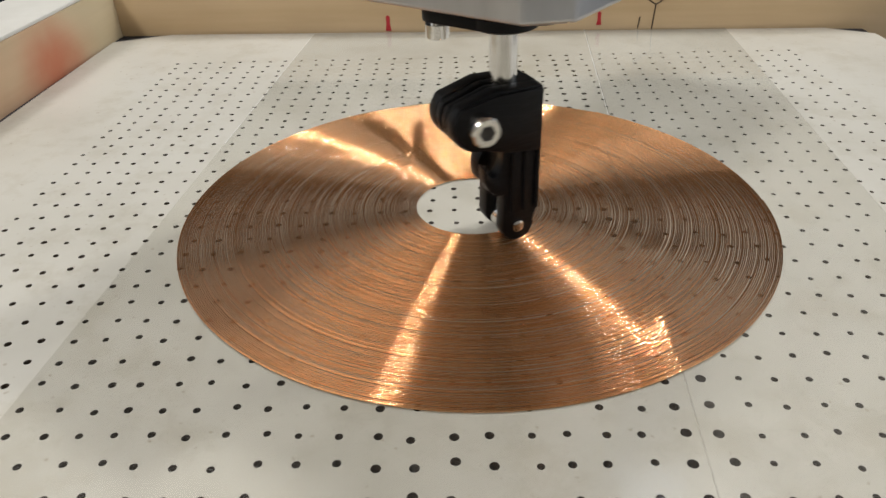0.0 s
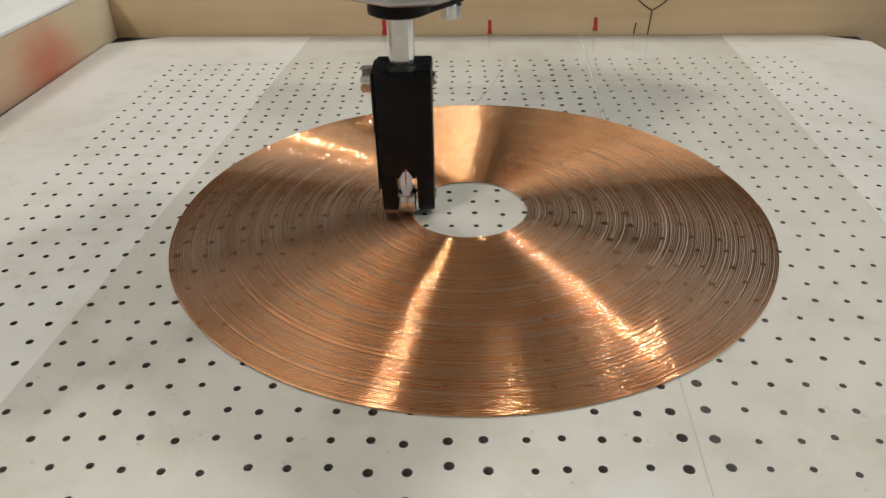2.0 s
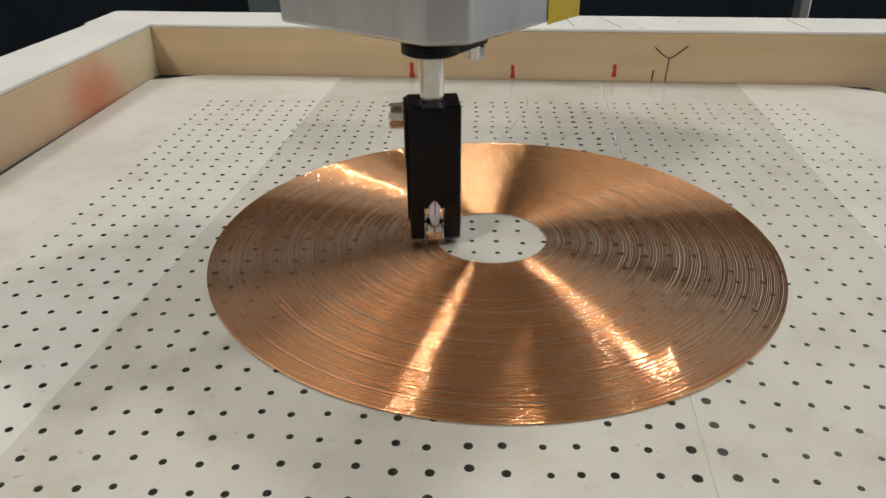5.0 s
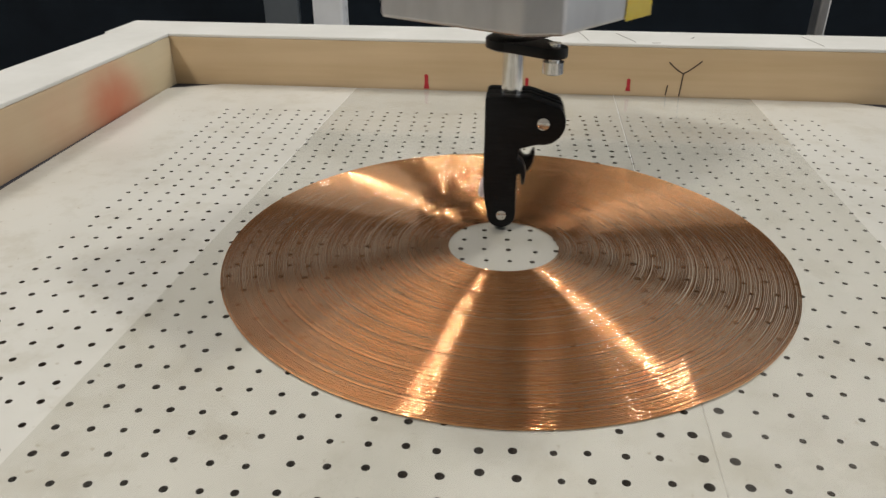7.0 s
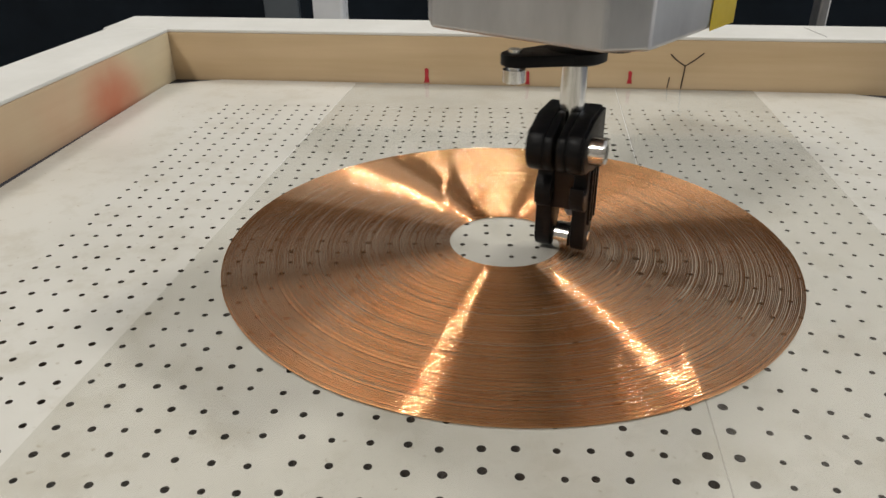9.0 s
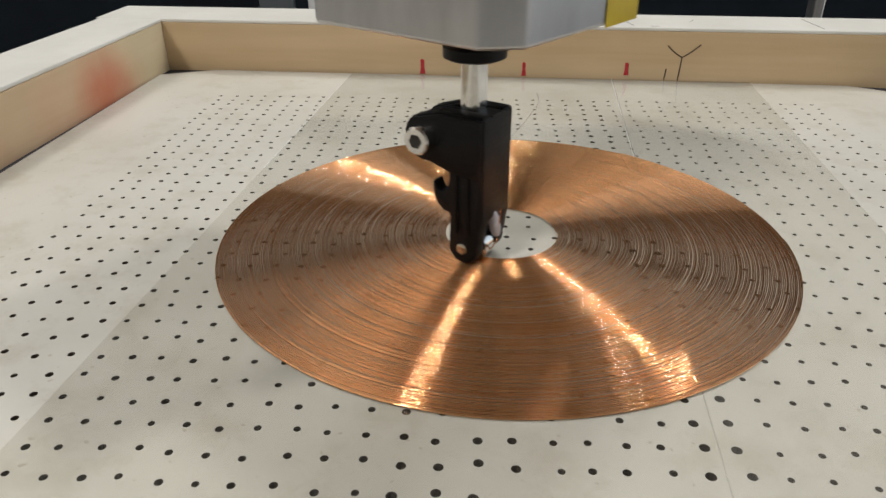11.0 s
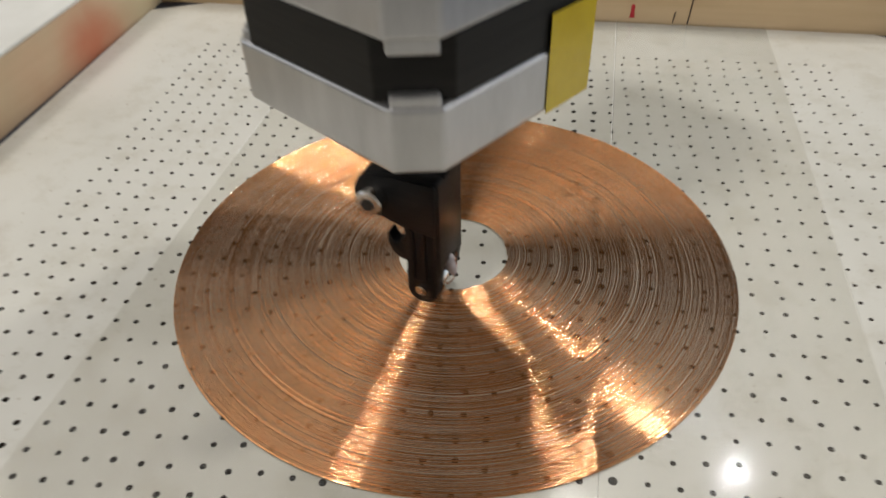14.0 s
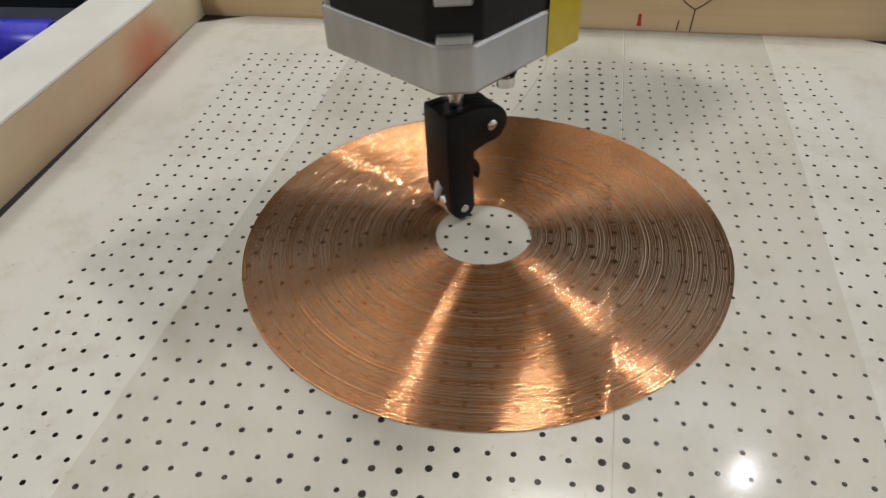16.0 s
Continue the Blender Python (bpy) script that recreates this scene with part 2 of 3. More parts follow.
def prism_bm(outline, lo, hi, axis="z", bevel=0.0, seg=2):
    """Extrudes a closed outline along an axis. axis z: (x, y); axis x: (y, z)."""
    bm = bmesh.new()
    put = (lambda p, h: (p[0], p[1], h)) if axis == "z" else (lambda p, h: (h, p[0], p[1]))
    a = [bm.verts.new(put(p, lo)) for p in outline]
    b = [bm.verts.new(put(p, hi)) for p in outline]
    n = len(outline)
    bm.faces.new(a[::-1])
    bm.faces.new(b)
    for i in range(n):
        bm.faces.new((a[i], a[(i + 1) % n], b[(i + 1) % n], b[i]))
    bmesh.ops.recalc_face_normals(bm, faces=bm.faces[:])
    if bevel:
        edges = [e for e in bm.edges if len(e.link_faces) == 2 and e.calc_face_angle() > 0.5]
        bmesh.ops.bevel(bm, geom=edges, offset=bevel, segments=seg, affect="EDGES", profile=0.5)
    return bm


def lathe_bm(profile, seg=40, axis="z"):
    """Turns (radius, height) round an axis."""
    bm = bmesh.new()
    rings = []
    for r, h in profile:
        ring = []
        for k in range(seg):
            a = 2 * math.pi * k / seg
            p = (r * math.cos(a), r * math.sin(a), h)
            ring.append(bm.verts.new(p if axis == "z" else (p[2], p[0], p[1])))
        rings.append(ring)
    for p, q in zip(rings, rings[1:]):
        for k in range(seg):
            bm.faces.new((p[k], p[(k + 1) % seg], q[(k + 1) % seg], q[k]))
    bm.faces.new(rings[0][::-1])
    bm.faces.new(rings[-1])
    bmesh.ops.recalc_face_normals(bm, faces=bm.faces[:])
    return bm


def tube(name, points, radius, material, parent=None, seg=8):
    cu = bpy.data.curves.new(name, "CURVE")
    cu.dimensions = "3D"
    cu.bevel_depth, cu.bevel_resolution, cu.use_fill_caps = radius, 2, True
    sp = cu.splines.new("NURBS")
    sp.points.add(len(points) - 1)
    for p, q in zip(sp.points, points):
        p.co = (*q, 1)
    sp.use_endpoint_u, sp.order_u = True, 3
    tmp = new(name, cu)
    me = bpy.data.meshes.new_from_object(tmp.evaluated_get(bpy.context.evaluated_depsgraph_get()))
    scene.collection.objects.unlink(tmp)
    bpy.data.objects.remove(tmp)
    me.materials.clear()
    me.materials.append(material)
    ob = new(name, me)
    if parent:
        ob.parent = parent
    return ob


def moved(bm, m):
    bmesh.ops.transform(bm, matrix=m, verts=bm.verts[:])
    return bm


# ---------------------------------------------------------------- room


def build_room():
    w, d0, d1, low = 1.8, -1.8, 1.9, -0.75
    t = 0.12
    tagged(part("floor", box_bm(-w - t, w + t, d0 - t, d1 + t, low - 0.1, low), ROOM_FLOOR), "brown floor of the workshop", "floor", kind="structure")
    tagged(part("ceiling", box_bm(-w - t, w + t, d0 - t, d1 + t, CEIL, CEIL + 0.1), ROOM_WALL), "plain painted workshop ceiling", "ceiling", kind="structure")
    tagged(part("wall_north", box_bm(-w - t, w + t, d1, d1 + t, low, CEIL), GREY_WALL), "plain grey wall behind the machine", "wall", kind="structure")
    tagged(part("wall_south", box_bm(-w - t, w + t, d0 - t, d0, low, CEIL), ROOM_WALL), "plain painted wall", "wall", kind="structure")
    for side, name, yc, hw, sill in ((1, "wall_east", 0.0, 1.1, -0.4), (-1, "wall_west", 0.6, 0.8, 0.2)):
        bm = bmesh.new()
        x0, x1 = sorted((side * w, side * (w + t)))
        for y0, y1, z0, z1 in ((d0, yc - hw, low, CEIL), (yc + hw, d1, low, CEIL), (yc - hw, yc + hw, low, sill), (yc - hw, yc + hw, 1.45, CEIL)):
            piece = box_bm(x0, x1, y0, y1, z0, z1)
            me = bpy.data.meshes.new("piece")
            piece.to_mesh(me)
            piece.free()
            bm.from_mesh(me)
            bpy.data.meshes.remove(me)
        tagged(part(name, bm, ROOM_WALL), "painted wall with a window opening", "wall", kind="structure")
    # dark bench on which the machine stands
    bench = tagged(new("workbench"), "dark navy workbench under the wooden frame", "bench")
    part("bench_top", box_bm(-0.32, 0.55, -0.5, 0.19, -0.045, -0.020, 0.003), BENCH, bench)
    for x in (-0.30, 0.48):
        for y in (-0.45, 0.12):
            part("leg", box_bm(x, x + 0.05, y, y + 0.05, low, -0.045), BENCH, bench)


build_room()

# ---------------------------------------------------------------- perforated board
PITCH, COLS, ROWS_N = 0.5, 40, 58
X0, Y0 = -9.384, 9.805


def hole_radius(i, j, rnd):
    wide = i in (24, 25) or (16 <= i <= 19 and j > 30)
    return (0.069 if wide else 0.049 if i > 25 else 0.056) * (1 + rnd.uniform(-0.10, 0.10))


def build_board():
    rnd = random.Random(5)
    verts, faces = [], []
    depth = -0.30
    gx0, gx1 = X0 - PITCH / 2, X0 + (COLS - 0.5) * PITCH
    gy1, gy0 = Y0 + PITCH / 2, Y0 - (ROWS_N - 0.5) * PITCH
    h = PITCH / 2
    # the rim has its corners at 45 degrees
    rim = []
    for k in range(16):
        a = 2 * math.pi * k / 16
        c, s = math.cos(a), math.sin(a)
        m = max(abs(c), abs(s))
        rim.append((c / m * h, s / m * h))
    n = 16
    for i in range(COLS):
        for j in range(ROWS_N):
            x, y = X0 + i * PITCH, Y0 - j * PITCH
            dx, dy = rnd.gauss(0, 0.032), rnd.gauss(0, 0.032)
            r = hole_radius(i, j, rnd)
            b = len(verts)
            for k in range(n):
                verts.append((x + rim[k][0], y + rim[k][1], 0))
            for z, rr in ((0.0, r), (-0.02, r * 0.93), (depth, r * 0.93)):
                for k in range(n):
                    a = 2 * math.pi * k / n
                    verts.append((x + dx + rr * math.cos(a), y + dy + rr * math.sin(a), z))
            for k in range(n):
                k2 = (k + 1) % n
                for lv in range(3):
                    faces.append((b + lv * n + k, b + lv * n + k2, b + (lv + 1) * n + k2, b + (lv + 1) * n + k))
    # plain margin: left, right, front, back with its two cut corners
    def poly(ps):
        b = len(verts)
        verts.extend((x, y, 0) for x, y in ps)
        faces.append(tuple(range(b, b + len(ps))))
    L, R, F = -12.66, 13.6, -20.5
    back = lambda x: 13.31 - 0.045 * (x + 12)
    poly([(L, gy0), (gx0, gy0), (gx0, gy1), (L, gy1)])
    poly([(gx1, gy0), (R, gy0), (R, gy1), (gx1, gy1)])
    poly([(L, F), (R, F), (R, gy0), (gx1, gy0), (gx0, gy0), (L, gy0)])
    edge = [(L, gy1), (gx0, gy1), (gx1, gy1), (R, gy1), (R, 11.4), (12.25, back(12.25) - 0.02), (-10.8, back(-10.8) - 0.02), (L, 12.45)]
    poly(edge)
    # edges of the plate
    ring = [(L, F), (R, F), (R, 11.4), (12.25, back(12.25) - 0.02), (-10.8, back(-10.8) - 0.02), (L, 12.45)]
    b = len(verts)
    verts.extend((x, y, 0) for x, y in ring)
    verts.extend((x, y, depth) for x, y in ring)
    m = len(ring)
    for k in range(m):
        faces.append((b + k, b + m + k, b + m + (k + 1) % m, b + (k + 1) % m))
    me = bpy.data.meshes.new("perforated_board")
    me.from_pydata([(x * CM, y * CM, z * CM) for x, y, z in verts], [], faces)
    me.materials.append(BOARD)
    me.materials.append(CORE_SHADE)
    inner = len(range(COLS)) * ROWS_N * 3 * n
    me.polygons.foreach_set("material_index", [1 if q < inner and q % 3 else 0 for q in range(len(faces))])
    ob = new("perforated_board", me)
    tagged(ob, "white perforated board with a grid of small drilled holes", "board")
    # closed dark box below the holes
    tray = part("vacuum_tray", box_bm(-0.126, 0.134, -0.20, 0.112, -0.0195, -0.0105), BENCH)
    tagged(tray, "dark tray under the perforated board", "tray")
    # strips put shade between board and beams in as navy; corners show the base
    seam = lambda x, off: (x * CM, (13.40 - off - 0.045 * (x + 12)) * CM)
    for outline in ([(-0.12675, -0.205), (-0.12675, 0.1242), (-0.1270, 0.1330), (-0.1339, -0.205)],
                    [(-0.1265, 0.1248), seam(-10.8, 0.095), seam(-10.8, 0.005), (-0.1268, 0.1340)],
                    [seam(-10.8, 0.095), seam(12.24, 0.095), seam(12.24, 0.005), seam(-10.8, 0.005)],
                    [seam(12.26, 0.095), (0.1355, 0.1147), (0.1355, 0.1220), seam(12.26, 0.005)]):
        part("joint_shade", prism_bm(outline, -0.0028, -0.0006, "z"), BENCH, tray)
    for x0, x1, y0, y1 in ((-0.126, -0.120, -0.20, 0.112), (0.128, 0.134, -0.20, 0.112), (-0.12, 0.128, 0.106, 0.112), (-0.12, 0.128, -0.20, -0.194)):
        part("rim", box_bm(x0, x1, y0, y1, -0.0105, -0.003), BENCH, tray)


build_board()


def film_strip(name, corners, z, material, label):
    """A clear strip: a fine grid between four corners, with slight waves."""
    a, b, c, d = [Vector((x * CM, y * CM, 0)) for x, y in corners]
    nu, nv = 24, 60
    verts, faces = [], []
    for i in range(nu + 1):
        for j in range(nv + 1):
            u, v = i / nu, j / nv
            p = (a * (1 - u) + b * u) * (1 - v) + (d * (1 - u) + c * u) * v
            verts.append((p.x, p.y, z + 0.00002 * noise.noise(p * 60)))
    for i in range(nu):
        for j in range(nv):
            k = i * (nv + 1) + j
            faces.append((k, k + nv + 1, k + nv + 2, k + 1))
    me = bpy.data.meshes.new(name)
    me.from_pydata(verts, [], faces)
    me.materials.append(material)
    ob = new(name, me)
    me.polygons.foreach_set("use_smooth", [True] * len(me.polygons))
    ob.visible_shadow = False
    a = a.lerp(d, 0.70)                     # only the far end has the strip; its bright line is painted whitish
    side = part("cut_edge", prism_bm([(a.x - 0.00007, a.y), (a.x + 0.00007, a.y), (d.x + 0.00007, d.y), (d.x - 0.00007, d.y)], z, z + 0.00005, "z"), EDGE, ob, "whitish cut edge of the film")
    tagged(ob, label, "film", "film strips")


film_strip("film_strip", [(-7.4, -19), (1.96, -19), (4.14, 12.7), (-5.5, 12.9)], 0.00006, FILM, "clear adhesive film strip taped over the perforated board")
film_strip("film_strip", [(1.935, -19), (6.6, -19), (8.95, 12.45), (4.10, 12.65)], 0.00014, FILM_MILKY, "clear adhesive film strip overlapping its neighbour on the board")



# ---------------------------------------------------------------- wooden frame
TOP = 0.0185


def build_beam(name, outline, material, label):
    """A beam from a plan outline, with a pale top layer."""
    thing = tagged(new(name), label, "beam", "frame beams")
    part("core", prism_bm(outline, -0.0195, TOP - 0.0012, "z", 0.0004), material, thing)
    part("top_layer", prism_bm(outline, TOP - 0.0012, TOP, "z", 0.0004), PALE_TOP, thing, "pale smooth top layer")
    return thing


def back_y(x):
    return (13.40 - 0.045 * (x * 100 + 12)) * CM


back_beam = build_beam("wooden_beam", [(-0.153, back_y(-0.153)), (0.21, back_y(0.21)), (0.21, back_y(0.21) + 0.0245), (-0.153, back_y(-0.153) + 0.0265)], PINE_BACK,
                       "pine beam with red and dark pen marks behind the board")
left_beam = build_beam("wooden_beam", [(-0.1625, -0.24), (-0.1348, -0.24), (-0.1270, back_y(-0.129) - 0.0002), (-0.1510, back_y(-0.153) - 0.0002)], PINE_SIDE,
                       "pine beam with a faded red stain beside the board")


def on_back(x, z, off=0.0002):
    return (x * CM, back_y(x * CM) - off, z * CM)


def red_mark(x, z0, z1, w):
    """A marker stroke with a wider foot."""
    outline = [(-w, 0), (w * 1.1, 0), (w * 0.7, 0.45), (w * 0.75, 0.9), (0, 1.0), (-w * 0.7, 0.92), (-w * 0.6, 0.4)]
    bm = bmesh.new()
    rows = []
    for off in (0.0, 0.00025):
        rows.append([bm.verts.new(on_back(x + u, z0 + v * (z1 - z0), off)) for u, v in outline])
    bm.faces.new(rows[1])
    for k in range(len(outline)):
        k2 = (k + 1) % len(outline)
        bm.faces.new((rows[0][k], rows[0][k2], rows[1][k2], rows[1][k]))
    bmesh.ops.recalc_face_normals(bm, faces=bm.faces[:])
    part("red_mark", bm, RED_INK, back_beam, "red marker stroke")


red_mark(-2.83, 0.03, 0.58, 0.10)
red_mark(0.92, 0.05, 0.55, 0.085)
red_mark(4.60, 0.16, 0.62, 0.085)
for pts in ([(5.96, 0.04), (5.98, 0.25), (6.0, 0.42)], [(6.44, 0.02), (6.47, 0.4), (6.49, 0.85)], [(6.49, 0.84), (6.2, 0.98), (5.95, 1.24)], [(6.49, 0.84), (6.75, 0.98), (7.08, 1.30)]):
    tube("pen_stroke", [on_back(x, z, 0.0001) for x, z in pts], 0.00022, DARK_INK, back_beam)
for (x0, y0), (x1, y1) in (((3.1, 0.4), (2.9, 2.2)), ((4.75, 0.3), (4.3, 2.0)), ((6.9, 1.2), (7.1, 1.6)), ((5.3, 0.2), (5.6, 0.25)), ((11.2, 0.3), (11.1, 2.1))):
    tube("pen_stroke", [(x0 * CM, back_y(x0 * CM) + y0 * CM, TOP), (x1 * CM, back_y(x1 * CM) + y1 * CM, TOP)], 0.00010, DARK_INK, back_beam)

# ---------------------------------------------------------------- copper coil
R_IN, R_OUT, TURNS = 1.165, 5.816, 156


def coil_height(x, y):
    """Unevenness of the film under the wire, in cm: the seam, and slow waves."""
    d = x - (3.07 + 0.042 * y)
    z = 0.018 * math.exp(-abs(d) / (0.45 if d > 0 else 0.14))
    p = Vector((x, y, 0))
    r, a = math.hypot(x, y), math.atan2(y, x)
    fold = Vector((math.cos(a) * 5, math.sin(a) * 5, r * 0.35))        # tight radial ripples of the wire
    crease = 0.012 * math.exp(-abs(x + 1.42) / 0.11) * min(1, max(0, (y - 0.6) / 0.8))
    return z + crease + 0.0055 * noise.noise(p * 0.55) + 0.0015 * noise.noise(p * 1.7 + Vector((9, 4, 0))) + 0.0004 * r / 4 * noise.noise(fold)


def build_coil():
    """One strip of wire wound inside out; each turn lies a little differently."""
    rnd = random.Random(11)
    seg = 640
    pitch = (R_OUT - R_IN) / TURNS
    section = [(-0.5, 0.0), (-0.43, 0.70), (-0.22, 0.82), (0.0, 0.86), (0.22, 0.82), (0.43, 0.70), (0.5, 0.0)]
    ns = len(section)
    turns = []
    for t in range(TURNS + 1):
        width = pitch * (rnd.uniform(0.54, 0.67) if rnd.random() < 0.8 else rnd.uniform(0.46, 0.54)) * (1.12 if t > TURNS - 5 else 1)
        turns.append((0.004 * rnd.random(), max(-0.32, min(0.32, rnd.gauss(0, 0.17))) * pitch, width))
    verts, faces = [], []
    for q in range(TURNS * seg + 1):
        t, k = divmod(q, seg)
        u = k / seg
        lift, shift, wid = [x * (1 - u) + y * u for x, y in zip(turns[t], turns[min(t + 1, TURNS)])]
        a = 2 * math.pi * u
        ca, sa = math.cos(a), math.sin(a)
        r0 = R_IN + pitch * (t + u) + shift + 0.22 * pitch * noise.noise(Vector((ca * 1.3, sa * 1.3, (t + u) * 0.83)))
        z0 = 0.021 + lift + coil_height(r0 * ca, r0 * sa)
        for v, h in section:
            r = r0 + v * wid
            verts.append((r * ca * CM, r * sa * CM, (z0 + h * wid * 0.85) * CM))
    for q in range(TURNS * seg):
        for n in range(ns - 1):
            b = q * ns + n
            faces.append((b, b + ns, b + ns + 1, b + 1))
    coil = tagged(new("copper_coil"), "flat spiral coil of fine bare copper wire on film", "coil")
    for name, t0, t1, label in (("inner_winding", 0, 3, ""), ("winding", 3, TURNS - 4, ""), ("outer_winding", TURNS - 4, TURNS, "darker outermost turns")):
        v0, v1 = t0 * seg * ns, (t1 * seg + 1) * ns
        f0, f1 = t0 * seg * (ns - 1), t1 * seg * (ns - 1)
        me = bpy.data.meshes.new(name)
        me.from_pydata(verts[v0:v1], [], [tuple(i - v0 for i in f) for f in faces[f0:f1]])
        me.polygons.foreach_set("use_smooth", [True] * len(me.polygons))
        me.materials.append(COPPER)
        ob = new(name, me)
        ob.parent = coil
        if label:
            ob["label"] = label


    # tint sheet added under the turns to colour in the shade of their gaps
    rings, spokes = 26, 200
    verts, faces = [], []
    for n in range(rings + 1):
        r = R_IN + (R_OUT - R_IN) * n / rings
        for k in range(spokes):
            x, y = r * math.cos(2 * math.pi * k / spokes), r * math.sin(2 * math.pi * k / spokes)
            verts.append((x * CM, y * CM, (0.0195 + coil_height(x, y)) * CM))
    for n in range(rings):
        for k in range(spokes):
            a, b = n * spokes + k, n * spokes + (k + 1) % spokes
            faces.append((a, a + spokes, b + spokes, b))
    me = bpy.data.meshes.new("gap_tint_layer")
    me.from_pydata(verts, [], faces)
    me.materials.append(GAP_TINT)
    ob = new("gap_tint_layer", me)
    ob.parent = coil
    ob["label"] = "added tint sheet for the shade between the turns"


build_coil()
lead = tube("loose_wire", [(0.30 * CM, 6.0 * CM, 0.0002), (0.7 * CM, 6.9 * CM, 0.0012), (1.1 * CM, 8.2 * CM, 0.0022), (1.35 * CM, 9.4 * CM, 0.0008), (1.3 * CM, 10.6 * CM, 0.0002)], 0.00006, HAIR)
tagged(lead, "loose hair-thin wire end lying on the board", "wire")

# ---------------------------------------------------------------- winding head: motor and roller tool
MOTOR_Z = 4.60


def octagon(side, cut, seg=3):
    h, k = side / 2, side / 2 - cut
    return [(h, -k), (h, k), (k, h), (-k, h), (-h, k), (-h, -k), (-k, -h), (k, -h)]


def build_motor():
    m = tagged(new("stepper_motor"), "square silver and black stepper motor with amber tape", "motor")
    sc = lambda ps: [(x * CM, y * CM) for x, y in ps]
    z = MOTOR_Z * CM
    part("front_cap", prism_bm(sc(octagon(4.23, 0.50)), z, z + 0.0098, "z", 0.0007, 3), ALU, m, "brushed aluminium end cap")
    part("stator", prism_bm(sc(octagon(4.17, 0.74)), z + 0.0098, z + 0.0186, "z", 0.0003), BLACK_PAINT, m, "black laminated stator")
    part("rear_cap", prism_bm(sc(octagon(4.23, 0.50)), z + 0.0186, z + 0.0290, "z", 0.0007, 3), ALU, m, "brushed aluminium end cap")
    smooth(part("boss", lathe_bm([(0.0106, z - 0.0016), (0.0110, z - 0.0012), (0.0110, z + 0.0005)], 48), ALU, m))
    for a in (0, 90, 180, 270):
        spin = Matrix.Rotation(radians(a + 45), 4, "Z")
        part("corner_tab", moved(prism_bm([(0.0205, -0.0034), (0.0258, -0.0034), (0.0258, 0.0034), (0.0205, 0.0034)], z + 0.0092, z + 0.0112, "z", 0.0005), spin), ALU, m)
        part("corner_tab", moved(prism_bm([(0.0205, -0.0034), (0.0258, -0.0034), (0.0258, 0.0034), (0.0205, 0.0034)], z + 0.0165, z + 0.0192, "z", 0.0005), spin), ALU, m)
    for x in (-1.55, 1.55):
        for y in (-1.55, 1.55):
            part("screw", moved(lathe_bm([(0.0012, -0.0006), (0.0024, -0.0005), (0.0026, 0.0), (0.0026, 0.001)], 20), Matrix.Translation((x * CM, y * CM, z))), SCREW_DARK, m)
            part("rear_screw", moved(lathe_bm([(0.0026, 0.0), (0.0026, 0.0022), (0.0018, 0.0028)], 20), Matrix.Translation((x * CM * 1.05, y * CM * 1.05, z + 0.029))), STEEL, m)
    # amber tape folded round one corner
    h, k = 2.115 + 0.012, 1.615
    fold = [(0.55, -h), (k + 0.01, -h), (h, -k - 0.01), (h, -k + 0.35)]
    fold = fold + [(x + (0.008 if x > 2 else 0), y - 0.008) for x, y in fold[::-1]]
    part("tape", prism_bm(sc(fold), z - 0.0002, z + 0.0152, "z"), KAPTON, m, "amber polyimide tape")
    part("bracket", box_bm(-0.024, 0.024, -0.024, 0.024, z + 0.0318, z + 0.036, 0.001), BLACK_PAINT, m)
    return m


def arc(cx, cy, r, a0, a1, n):
    return [(cx + r * math.cos(radians(a0 + (a1 - a0) * k / n)), cy + r * math.sin(radians(a0 + (a1 - a0) * k / n))) for k in range(n + 1)]


